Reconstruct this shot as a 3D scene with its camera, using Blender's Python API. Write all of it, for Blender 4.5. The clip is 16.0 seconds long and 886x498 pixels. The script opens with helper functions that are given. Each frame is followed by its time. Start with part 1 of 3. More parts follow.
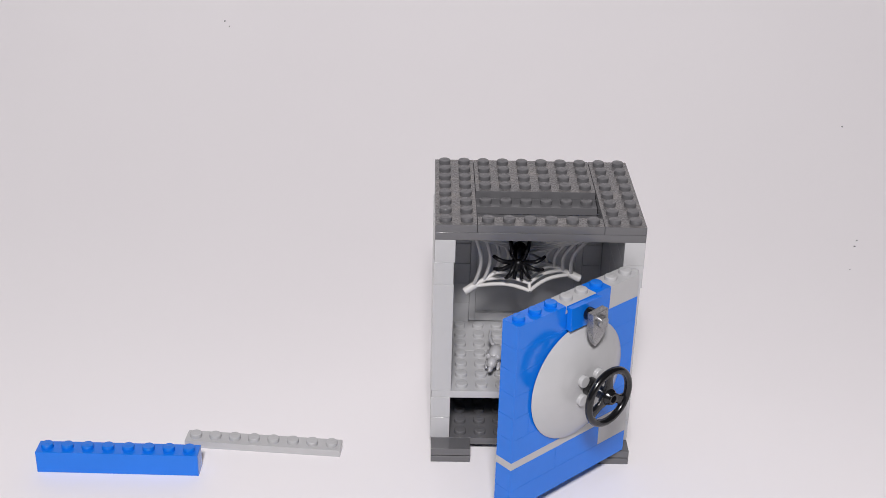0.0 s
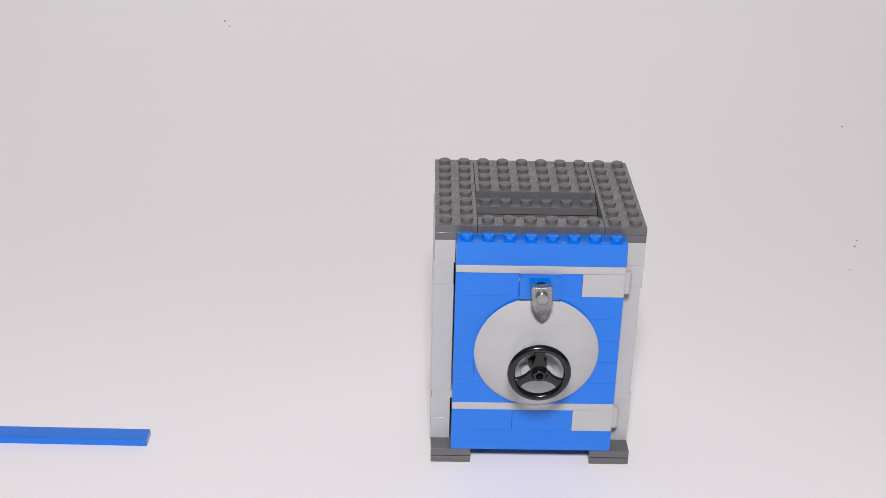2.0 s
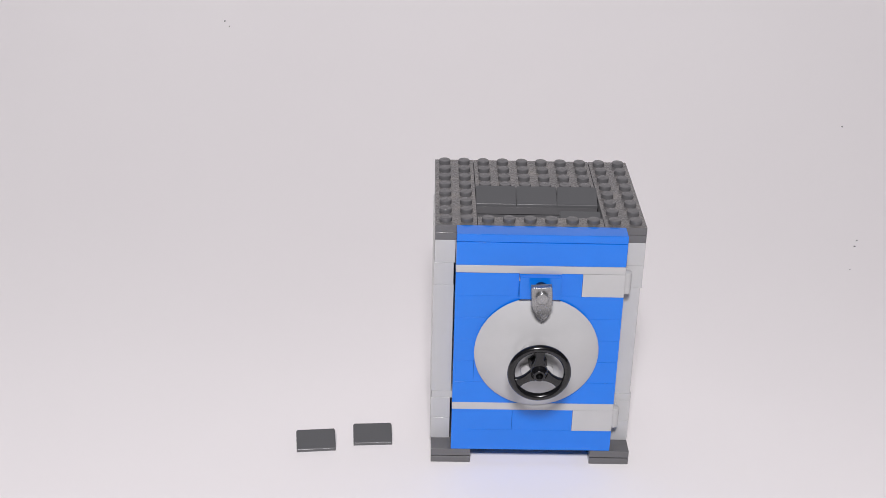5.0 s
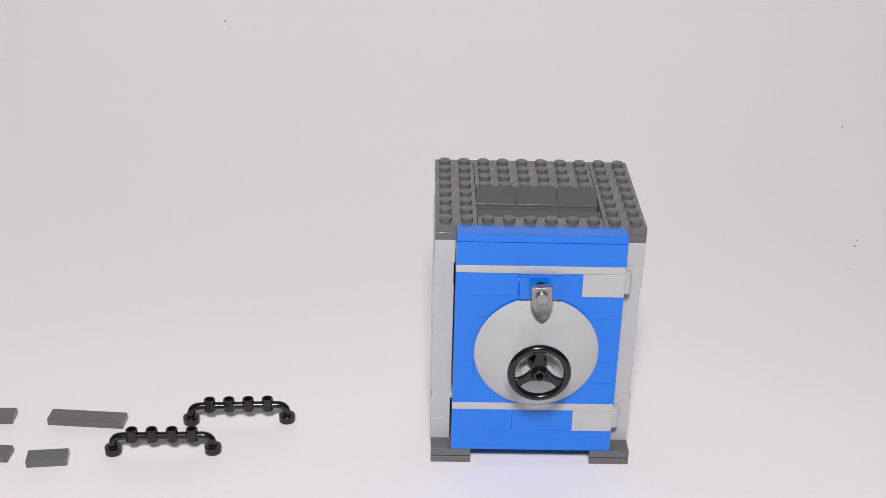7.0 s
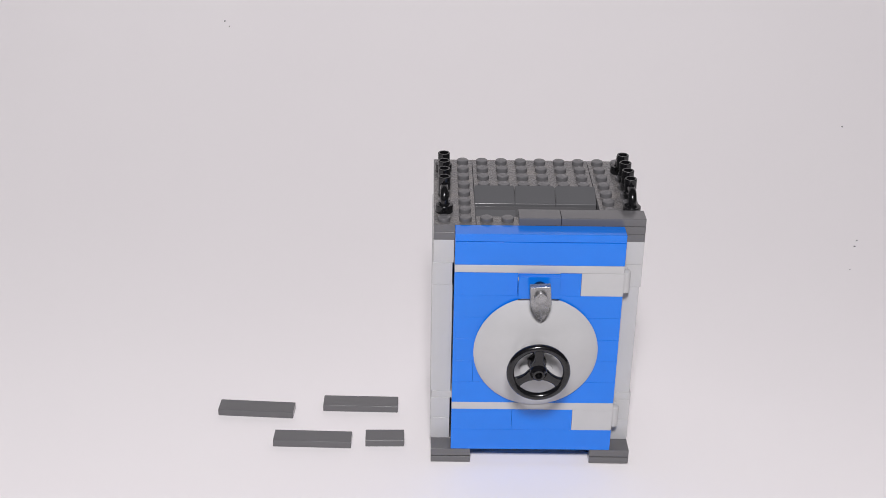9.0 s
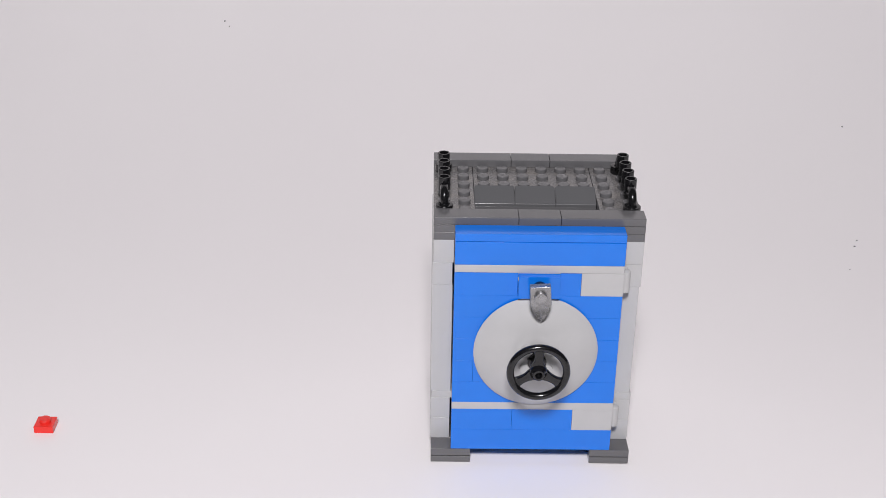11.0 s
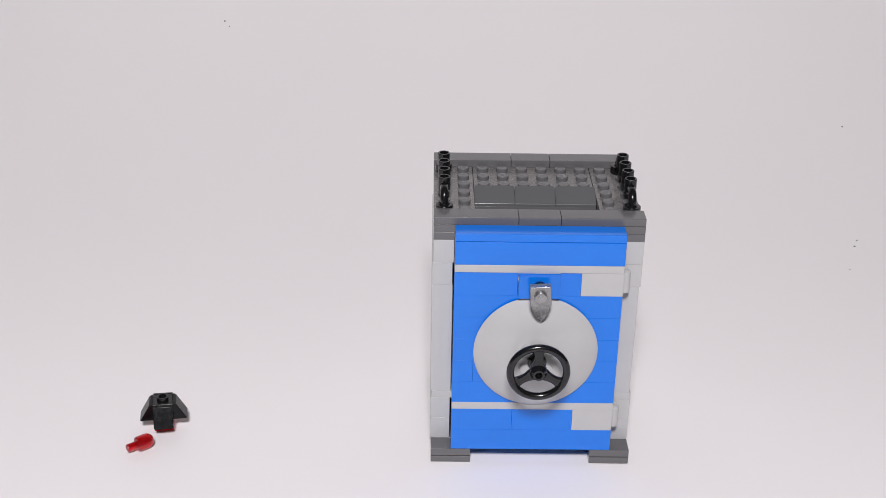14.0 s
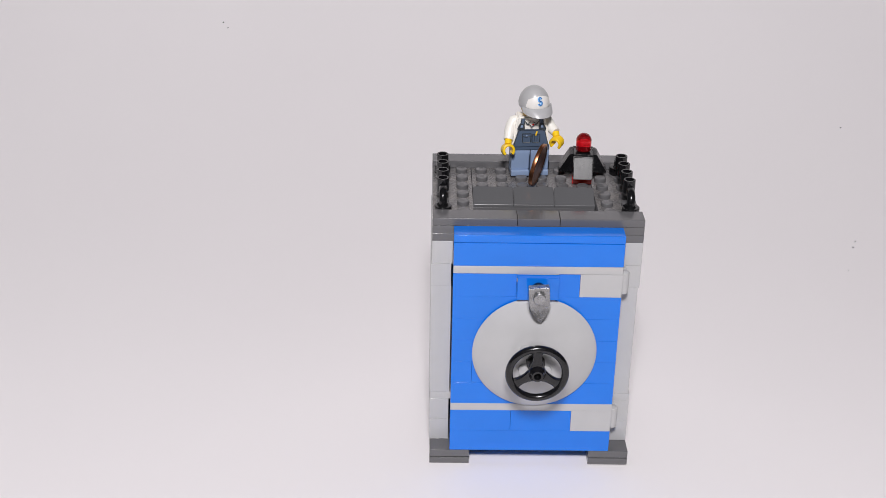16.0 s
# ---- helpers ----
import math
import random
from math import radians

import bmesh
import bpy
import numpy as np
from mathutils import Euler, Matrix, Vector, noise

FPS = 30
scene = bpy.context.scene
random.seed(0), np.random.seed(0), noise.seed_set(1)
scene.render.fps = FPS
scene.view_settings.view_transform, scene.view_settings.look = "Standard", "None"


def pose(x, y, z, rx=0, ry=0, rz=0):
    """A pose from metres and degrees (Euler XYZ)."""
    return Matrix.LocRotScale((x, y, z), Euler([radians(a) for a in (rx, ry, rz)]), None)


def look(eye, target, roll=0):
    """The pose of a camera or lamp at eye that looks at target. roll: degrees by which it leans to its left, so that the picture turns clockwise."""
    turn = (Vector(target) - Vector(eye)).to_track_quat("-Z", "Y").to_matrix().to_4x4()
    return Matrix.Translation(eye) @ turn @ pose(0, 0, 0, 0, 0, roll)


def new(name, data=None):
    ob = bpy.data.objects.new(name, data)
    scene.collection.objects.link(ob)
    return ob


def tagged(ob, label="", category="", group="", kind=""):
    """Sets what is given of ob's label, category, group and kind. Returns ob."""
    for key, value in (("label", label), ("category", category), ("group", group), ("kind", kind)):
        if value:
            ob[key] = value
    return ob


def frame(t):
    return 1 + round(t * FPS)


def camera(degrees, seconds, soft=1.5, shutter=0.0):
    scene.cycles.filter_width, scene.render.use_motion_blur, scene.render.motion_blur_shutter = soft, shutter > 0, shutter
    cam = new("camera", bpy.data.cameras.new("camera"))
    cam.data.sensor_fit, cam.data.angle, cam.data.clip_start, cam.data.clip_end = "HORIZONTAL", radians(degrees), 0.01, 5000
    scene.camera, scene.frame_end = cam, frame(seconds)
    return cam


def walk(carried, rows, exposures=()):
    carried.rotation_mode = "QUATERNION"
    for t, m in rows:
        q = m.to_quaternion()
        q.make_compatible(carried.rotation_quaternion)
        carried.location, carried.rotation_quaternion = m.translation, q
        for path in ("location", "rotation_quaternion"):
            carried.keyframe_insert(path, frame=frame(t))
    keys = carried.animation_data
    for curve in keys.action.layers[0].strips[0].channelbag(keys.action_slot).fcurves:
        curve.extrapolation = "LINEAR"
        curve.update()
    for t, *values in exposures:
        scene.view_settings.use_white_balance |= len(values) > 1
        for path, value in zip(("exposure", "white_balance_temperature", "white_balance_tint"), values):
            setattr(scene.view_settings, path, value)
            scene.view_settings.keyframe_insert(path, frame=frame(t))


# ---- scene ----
# All lengths below are in millimetres inside the builders; MM turns them into metres.
MM = 0.001
S, P = 8.0, 3.2          # pitch of one stud, height of one plate

# ---- camera ----
cam = camera(37.2, 16.0, soft=0.7)
VIEW = look((-0.00438, -0.44654, 0.31409), (0.00317, 0.00119, 0.09163), 1.38)
NUDGED = look((-0.00438, -0.44654, 0.31409), (0.00365, 0.00119, 0.09210), 1.38)     # the tripod was touched once
walk(cam, [(0.0, VIEW), (15.8, VIEW), (15.9, NUDGED), (16.0, NUDGED)], exposures=[(0.0, 0.0), (16.0, 0.0)])

# ---- light ----
world = bpy.data.worlds.new("white_room")
world.use_nodes = True
world.node_tree.nodes["Background"].inputs["Color"].default_value = (1.0, 0.985, 0.995, 1)
world.node_tree.nodes["Background"].inputs["Strength"].default_value = 0.045
scene.world = world


def softbox(x, y, z, tx, ty, tz, size, watts, colour=(1.0, 0.968, 0.992)):
    data = bpy.data.lights.new("softbox", "AREA")
    data.shape, data.size, data.energy, data.color = "DISK", size, watts, colour
    ob = new("softbox", data)
    ob.matrix_world = look((x, y, z), (tx, ty, tz))
    return ob


softbox(-0.045, -0.87, 0.96, 0.0, 0.50, 0.10, 0.21, 17.6)


# ---- materials ----
def nodes_of(name):
    m = bpy.data.materials.new(name)
    m.use_nodes = True
    t = m.node_tree
    return m, t.nodes, t.links, t.nodes["Principled BSDF"]


def noise_node(n, l, scale, detail=4, rough=0.6):
    c = n.new("ShaderNodeTexCoord")
    t = n.new("ShaderNodeTexNoise")
    t.inputs["Scale"].default_value = scale
    t.inputs["Detail"].default_value = detail
    t.inputs["Roughness"].default_value = rough
    l.new(c.outputs["Object"], t.inputs["Vector"])
    return t


def ramp(n, l, source, stops):
    r = n.new("ShaderNodeValToRGB")
    while len(r.color_ramp.elements) < len(stops):
        r.color_ramp.elements.new(0.5)
    for e, (at, c) in zip(r.color_ramp.elements, stops):
        e.position, e.color = at, (*c, 1)
    l.new(source, r.inputs["Fac"])
    return r


def plastic(name, rgb, rough=0.2, spread=0.025, dust=0.0, dust_rgb=(0.27, 0.245, 0.225), grain=1400, vary=(0.92, 1.15)):
    """Moulded plastic: slight cloudiness, fine scuffs in the gloss, faint ripple, dust where asked."""
    m, n, l, b = nodes_of(name)
    big = noise_node(n, l, 90, 3)
    lo = tuple(c * (1 - spread) for c in rgb)
    hi = tuple(min(1, c * (1 + spread)) for c in rgb)
    col = ramp(n, l, big.outputs["Fac"], [(0.3, lo), (0.7, hi)])
    out = col.outputs["Color"]
    if dust:
        d = noise_node(n, l, 130, 9, 0.75)
        k = ramp(n, l, d.outputs["Fac"], [(0.45, (0, 0, 0)), (0.66, (dust, dust, dust))])
        mix = n.new("ShaderNodeMixRGB")
        mix.inputs[2].default_value = (*dust_rgb, 1)
        l.new(k.outputs["Color"], mix.inputs[0])
        l.new(out, mix.inputs[1])
        out = mix.outputs["Color"]
    l.new(out, b.inputs["Base Color"])
    fine = noise_node(n, l, grain, 6, 0.7)
    r = ramp(n, l, fine.outputs["Fac"], [(0.25, (rough * vary[0],) * 3), (0.8, (min(1, rough * vary[1] + dust * 0.3),) * 3)])
    l.new(r.outputs["Color"], b.inputs["Roughness"])
    bump = n.new("ShaderNodeBump")
    bump.inputs["Strength"].default_value = 0.05 + 0.1 * dust
    bump.inputs["Distance"].default_value = 0.0002
    l.new(big.outputs["Fac"], bump.inputs["Height"])
    l.new(bump.outputs["Normal"], b.inputs["Normal"])
    b.inputs["IOR"].default_value = 1.52
    return m


BLUE = plastic("blue_plastic", (0.004, 0.165, 0.70), 0.11)
LIGHT = plastic("light_grey_plastic", (0.45, 0.45, 0.454), 0.16)
DARK = plastic("dark_grey_plastic", (0.115, 0.114, 0.119), 0.17)
DUSTY = plastic("dusty_dark_grey_plastic", (0.125, 0.122, 0.124), 0.2, dust=0.5)
BLACK = plastic("black_plastic", (0.006, 0.006, 0.007), 0.19)
SLATE = plastic("slate_grey_plastic", (0.104, 0.105, 0.110), 0.2)
SCUFFED = plastic("scuffed_black_plastic", (0.006, 0.006, 0.007), 0.23, spread=0.3, grain=330, vary=(0.75, 1.6))
RED = plastic("red_plastic", (0.80, 0.03, 0.022), 0.2)
WHITE = plastic("white_plastic", (0.72, 0.70, 0.67), 0.4)
WEB = plastic("dull_white_plastic", (0.56, 0.55, 0.53), 0.45)
STEEL = plastic("pearl_grey_plastic", (0.30, 0.30, 0.305), 0.27, spread=0.25, vary=(0.9, 1.2))
SKIN = plastic("yellow_plastic", (0.85, 0.55, 0.015), 0.25)
CLOTH = plastic("sand_blue_plastic", (0.21, 0.285, 0.43), 0.3)
DENIM = plastic("dark_sand_blue_print", (0.075, 0.11, 0.17), 0.3)
CREAM = plastic("warm_white_plastic", (0.82, 0.80, 0.74), 0.28)
CAPGREY = plastic("grey_cap_plastic", (0.40, 0.40, 0.405), 0.3)
PRINT = plastic("blue_print", (0.16, 0.42, 0.78), 0.3)
NAVY = plastic("dark_blue_print", (0.015, 0.07, 0.24), 0.3)
INK = plastic("dark_print", (0.03, 0.04, 0.05), 0.4)
RAT = plastic("grey_toy_plastic", (0.42, 0.42, 0.43), 0.35)
SCUFFED.node_tree.nodes["Principled BSDF"].inputs["Specular IOR Level"].default_value = 0.2
STEEL.node_tree.nodes["Principled BSDF"].inputs["Metallic"].default_value = 0.75


def clear_red():
    m, n, l, b = nodes_of("clear_red_plastic")
    b.inputs["Base Color"].default_value = (0.66, 0.009, 0.017, 1)
    b.inputs["Roughness"].default_value = 0.06
    b.inputs["IOR"].default_value = 1.5
    b.inputs["Transmission Weight"].default_value = 0.82
    fine = noise_node(n, l, 500, 4)
    r = ramp(n, l, fine.outputs["Fac"], [(0.3, (0.04,) * 3), (0.8, (0.12,) * 3)])
    l.new(r.outputs["Color"], b.inputs["Roughness"])
    return m


def copper():
    m, n, l, b = nodes_of("worn_copper")
    t = noise_node(n, l, 300, 6)
    c = ramp(n, l, t.outputs["Fac"], [(0.3, (0.20, 0.075, 0.035)), (0.7, (0.46, 0.20, 0.10))])
    l.new(c.outputs["Color"], b.inputs["Base Color"])
    b.inputs["Metallic"].default_value = 1.0
    b.inputs["Roughness"].default_value = 0.33
    return m


def paper():
    m, n, l, b = nodes_of("white_paper")
    t = noise_node(n, l, 3.0, 3)
    c = ramp(n, l, t.outputs["Fac"], [(0.3, (0.855, 0.826, 0.838)), (0.7, (0.875, 0.848, 0.858))])
    l.new(c.outputs["Color"], b.inputs["Base Color"])
    f = noise_node(n, l, 900, 6, 0.7)
    bump = n.new("ShaderNodeBump")
    bump.inputs["Strength"].default_value = 0.08
    bump.inputs["Distance"].default_value = 0.0003
    l.new(f.outputs["Fac"], bump.inputs["Height"])
    l.new(bump.outputs["Normal"], b.inputs["Normal"])
    b.inputs["Roughness"].default_value = 0.5
    return m


GLOW_RED, COPPER, PAPER = clear_red(), copper(), paper()


# ---- mesh tools (millimetres) ----
def soften(me, limit=0.62):
    """Corner normals weighed by face area: wide faces stay flat, bevels read as rounded edges."""
    nf, nl = len(me.polygons), len(me.loops)
    area, nrm = np.empty(nf), np.empty(nf * 3)
    start, count = np.empty(nf, int), np.empty(nf, int)
    verts = np.empty(nl, int)
    me.polygons.foreach_get("area", area)
    me.polygons.foreach_get("normal", nrm)
    me.polygons.foreach_get("loop_start", start)
    me.polygons.foreach_get("loop_total", count)
    me.loops.foreach_get("vertex_index", verts)
    nrm = nrm.reshape(-1, 3)
    face = np.repeat(np.arange(nf), count)          # faces own consecutive loops
    order = np.argsort(verts, kind="stable")
    edges = np.searchsorted(verts[order], np.arange(len(me.vertices) + 1))
    out = np.zeros((nl, 3))
    for v in range(len(me.vertices)):
        ls = order[edges[v]:edges[v + 1]]
        fs = face[ls]
        n = nrm[fs]
        w = (n @ n.T > limit) * area[fs][None, :]
        out[ls] = w @ n
    size = np.linalg.norm(out, axis=1, keepdims=True)
    out = np.where(size > 1e-20, out / np.maximum(size, 1e-20), nrm[face])
    me.normals_split_custom_set(out.tolist())


def finish(name, bm, mats, parent=None, label="", smooth=True):
    """Link a bmesh as one mesh object; a child where a parent is given."""
    bmesh.ops.scale(bm, vec=(MM, MM, MM), verts=bm.verts)
    me = bpy.data.meshes.new(name)
    bm.to_mesh(me)
    bm.free()
    for m in mats if isinstance(mats, (list, tuple)) else [mats]:
        me.materials.append(m)
    if smooth:
        me.shade_smooth()
        soften(me)
    ob = new(name, me)
    if parent:
        ob.parent = parent
    if label:
        ob["label"] = label
    return ob


def part(name, bm, mats, parent, label=""):
    return finish(name, bm, mats, parent, label)


def fuse(bm, other, m=None, mat=0):
    """Copy other into bm, moved by m, with that material slot."""
    if m is not None:
        other.transform(m)
    made = {v: bm.verts.new(v.co) for v in other.verts}
    for f in other.faces:
        g = bm.faces.new([made[v] for v in f.verts])
        g.material_index = mat
    other.free()
    return bm


def box(bm, x0, x1, y0, y1, z0, z1, bev=0.18, mat=0, m=None):
    b = bmesh.new()
    bmesh.ops.create_cube(b, size=1)
    for v in b.verts:
        v.co = ((x0 + x1) / 2 + v.co.x * (x1 - x0), (y0 + y1) / 2 + v.co.y * (y1 - y0), (z0 + z1) / 2 + v.co.z * (z1 - z0))
    if bev:
        bmesh.ops.bevel(b, geom=list(b.edges), offset=bev, segments=1, affect="EDGES")
    return fuse(bm, b, m, mat)


def prism(bm, outline, w0, w1, bev=0.18, mat=0, m=None):
    """Extrude an outline of (y, z) from x = w0 to w1."""
    b = bmesh.new()
    a = [b.verts.new((w0, y, z)) for y, z in outline]
    c = [b.verts.new((w1, y, z)) for y, z in outline]
    k = len(outline)
    b.faces.new(a[::-1])
    b.faces.new(c)
    for i in range(k):
        b.faces.new((a[i], a[(i + 1) % k], c[(i + 1) % k], c[i]))
    bmesh.ops.recalc_face_normals(b, faces=b.faces)
    if bev:
        sharp = [e for e in b.edges if len(e.link_faces) == 2 and e.calc_face_angle(0) > 0.5]
        bmesh.ops.bevel(b, geom=sharp, offset=bev, segments=2, affect="EDGES")
    return fuse(bm, b, m, mat)


def lathe(bm, profile, n=24, m=None, mat=0):
    """Turn a profile of (radius, z) round the z axis; radius 0 closes an end."""
    b = bmesh.new()
    rings = []
    for r, z in profile:
        if r < 1e-6:
            rings.append([b.verts.new((0, 0, z))])
        else:
            rings.append([b.verts.new((r * math.cos(2 * math.pi * i / n), r * math.sin(2 * math.pi * i / n), z)) for i in range(n)])
    for p, q in zip(rings, rings[1:]):
        for i in range(n):
            j = (i + 1) % n
            if len(p) == 1 and len(q) == 1:
                continue
            if len(p) == 1:
                b.faces.new((p[0], q[i], q[j]))
            elif len(q) == 1:
                b.faces.new((p[i], p[j], q[0]))
            else:
                b.faces.new((p[i], p[j], q[j], q[i]))
    bmesh.ops.recalc_face_normals(b, faces=b.faces)
    return fuse(bm, b, m, mat)


def tube(bm, points, radius, n=10, closed=False, mat=0, m=None):
    """A round rod along points; radius is a number or one for each point."""
    pts = [Vector(p) for p in points]
    rad = radius if isinstance(radius, (list, tuple)) else [radius] * len(pts)
    b = bmesh.new()
    rings, up, k = [], None, len(pts)
    for i, p in enumerate(pts):
        a = pts[(i - 1) % k] if closed or i else p
        c = pts[(i + 1) % k] if closed or i < k - 1 else p
        d = (c - a).normalized()
        if up is None:
            up = d.orthogonal().normalized()
        up = (up - d * up.dot(d)).normalized()
        side = d.cross(up)
        rings.append([b.verts.new(p + (up * math.cos(2 * math.pi * j / n) + side * math.sin(2 * math.pi * j / n)) * rad[i]) for j in range(n)])
    for i in range(k if closed else k - 1):
        p, q = rings[i], rings[(i + 1) % k]
        for j in range(n):
            b.faces.new((p[j], p[(j + 1) % n], q[(j + 1) % n], q[j]))
    if not closed:
        b.faces.new(rings[0][::-1])
        b.faces.new(rings[-1])
    bmesh.ops.recalc_face_normals(b, faces=b.faces)
    return fuse(bm, b, m, mat)


def ball(bm, x, y, z, rx, ry, rz, mat=0, seg=16, m=None):
    b = bmesh.new()
    bmesh.ops.create_uvsphere(b, u_segments=seg, v_segments=seg // 2, radius=1)
    for v in b.verts:
        v.co = (x + v.co.x * rx, y + v.co.y * ry, z + v.co.z * rz)
    return fuse(bm, b, m, mat)


def shift(x, y, z):
    return Matrix.Translation((x, y, z))


def turn(rx=0, ry=0, rz=0):
    return Euler([radians(a) for a in (rx, ry, rz)]).to_matrix().to_4x4()


STUD = [(0, 1.7), (1.95, 1.7), (2.2, 1.63), (2.35, 1.47), (2.4, 1.25), (2.4, 0)]
HOLLOW = [(1.6, 0.2), (1.6, 1.62), (1.7, 1.7), (2.25, 1.7), (2.4, 1.55), (2.4, -0.05)]


def studs(bm, x0, y0, z, nx, ny, profile=STUD, n=20):
    """nx by ny studs; x0, y0 is the corner of the field."""
    for i in range(nx):
        for j in range(ny):
            m = shift(x0 + (i + 0.5) * S, y0 + (j + 0.5) * S, z)
            lathe(bm, profile, n, m.copy())
            lathe(bm, [(0, 1.78), (0.42, 1.77), (0.6, 1.68)], 10, m @ Matrix.Diagonal((2.6, 1, 1, 1)))


def block(X0, X1, Y0, Y1, Z0, Z1, top=True, bm=None, bev=0.15, g=0.05):
    """A brick, plate or tile in stud and plate units, a hair smaller than its room."""
    bm = bm or bmesh.new()
    box(bm, X0 * S + g, X1 * S - g, Y0 * S + g, Y1 * S - g, Z0 * P + 0.01, Z1 * P - 0.01, bev)
    if top:
        studs(bm, X0 * S, Y0 * S, Z1 * P - 0.01, round(X1 - X0), round(Y1 - Y0))
    return bm


# ---- paper sweep ----
SWEEP = [(0.0, 0.0)]            # (y, z) at every 10 mm along the paper, behind the toys


def paper_profile():
    """The paper lies flat, then its slope grows gently until it stands."""
    y = z = 0.0
    for k in range(200):
        u = min(1.0, max(0.0, (k * 10 - 70) / 900))
        a = radians(84) * u * u * (3 - 2 * u)
        y, z = y + 10 * math.cos(a), z + 10 * math.sin(a)
        SWEEP.append((y, z))


def sweep_point(s):
    """Place on the paper by length s along it from y = 0."""
    if s <= 0:
        return s, 0.0
    k = min(int(s // 10), 198)
    f = s / 10 - k
    (y0, z0), (y1, z1) = SWEEP[k], SWEEP[k + 1]
    return y0 + (y1 - y0) * f, z0 + (z1 - z0) * f


paper_profile()


def paper_sweep():
    bm = bmesh.new()
    rows = []
    for s in [-760, -400, -150] + [20 * i for i in range(75)]:
        y, z = sweep_point(s)
        rows.append([bm.verts.new((x, y, z)) for x in (-850, -400, 0, 400, 850)])
    for p, q in zip(rows, rows[1:]):
        for i in range(4):
            bm.faces.new((p[i], p[i + 1], q[i + 1], q[i]))
    ob = finish("backdrop", bm, PAPER)
    tagged(ob, "white seamless paper sweep under and behind the toys", "backdrop", kind="structure")
    bm = bmesh.new()
    for x, s, r in SPECKS:
        y, z = sweep_point(s)
        y2, z2 = sweep_point(s + 1)
        ball(bm, 0, 0, 0, r * 0.8, r, 0.25, seg=8, m=shift(x, y, z + 0.1) @ turn(rx=math.degrees(math.atan2(z2 - z, y2 - y))))
    tagged(finish("dust", bm, INK), "tiny dark dust specks on the white paper", "dust", kind="stuff")


SPECKS = [(-138.9, 415.0, 0.7), (-135.3, 410.0, 0.6), (254.9, 321.0, 0.7), (232.3, 198.0, 0.6), (229.3, 191.5, 0.7), (219.9, 166.5, 0.3)]
paper_sweep()


# ---- the toy safe ----
def empty(name, label, category, group=""):
    return tagged(new(name), label, category, group)


def roof_top(safe, X0, X1, Y0, Y1):
    """Studded roof plate: dust has settled on the flat between the studs."""
    bm = block(X0, X1, Y0, Y1, 31, 32)
    bm.normal_update()
    for f in bm.faces:
        flat = f.normal.z > 0.9 and abs(f.calc_center_median().z - 32 * P) < 0.1
        f.material_index = 1 if flat else 0
    return part("roof_plate", bm, [DARK, DUSTY], safe, "dusty dark grey studded plate")


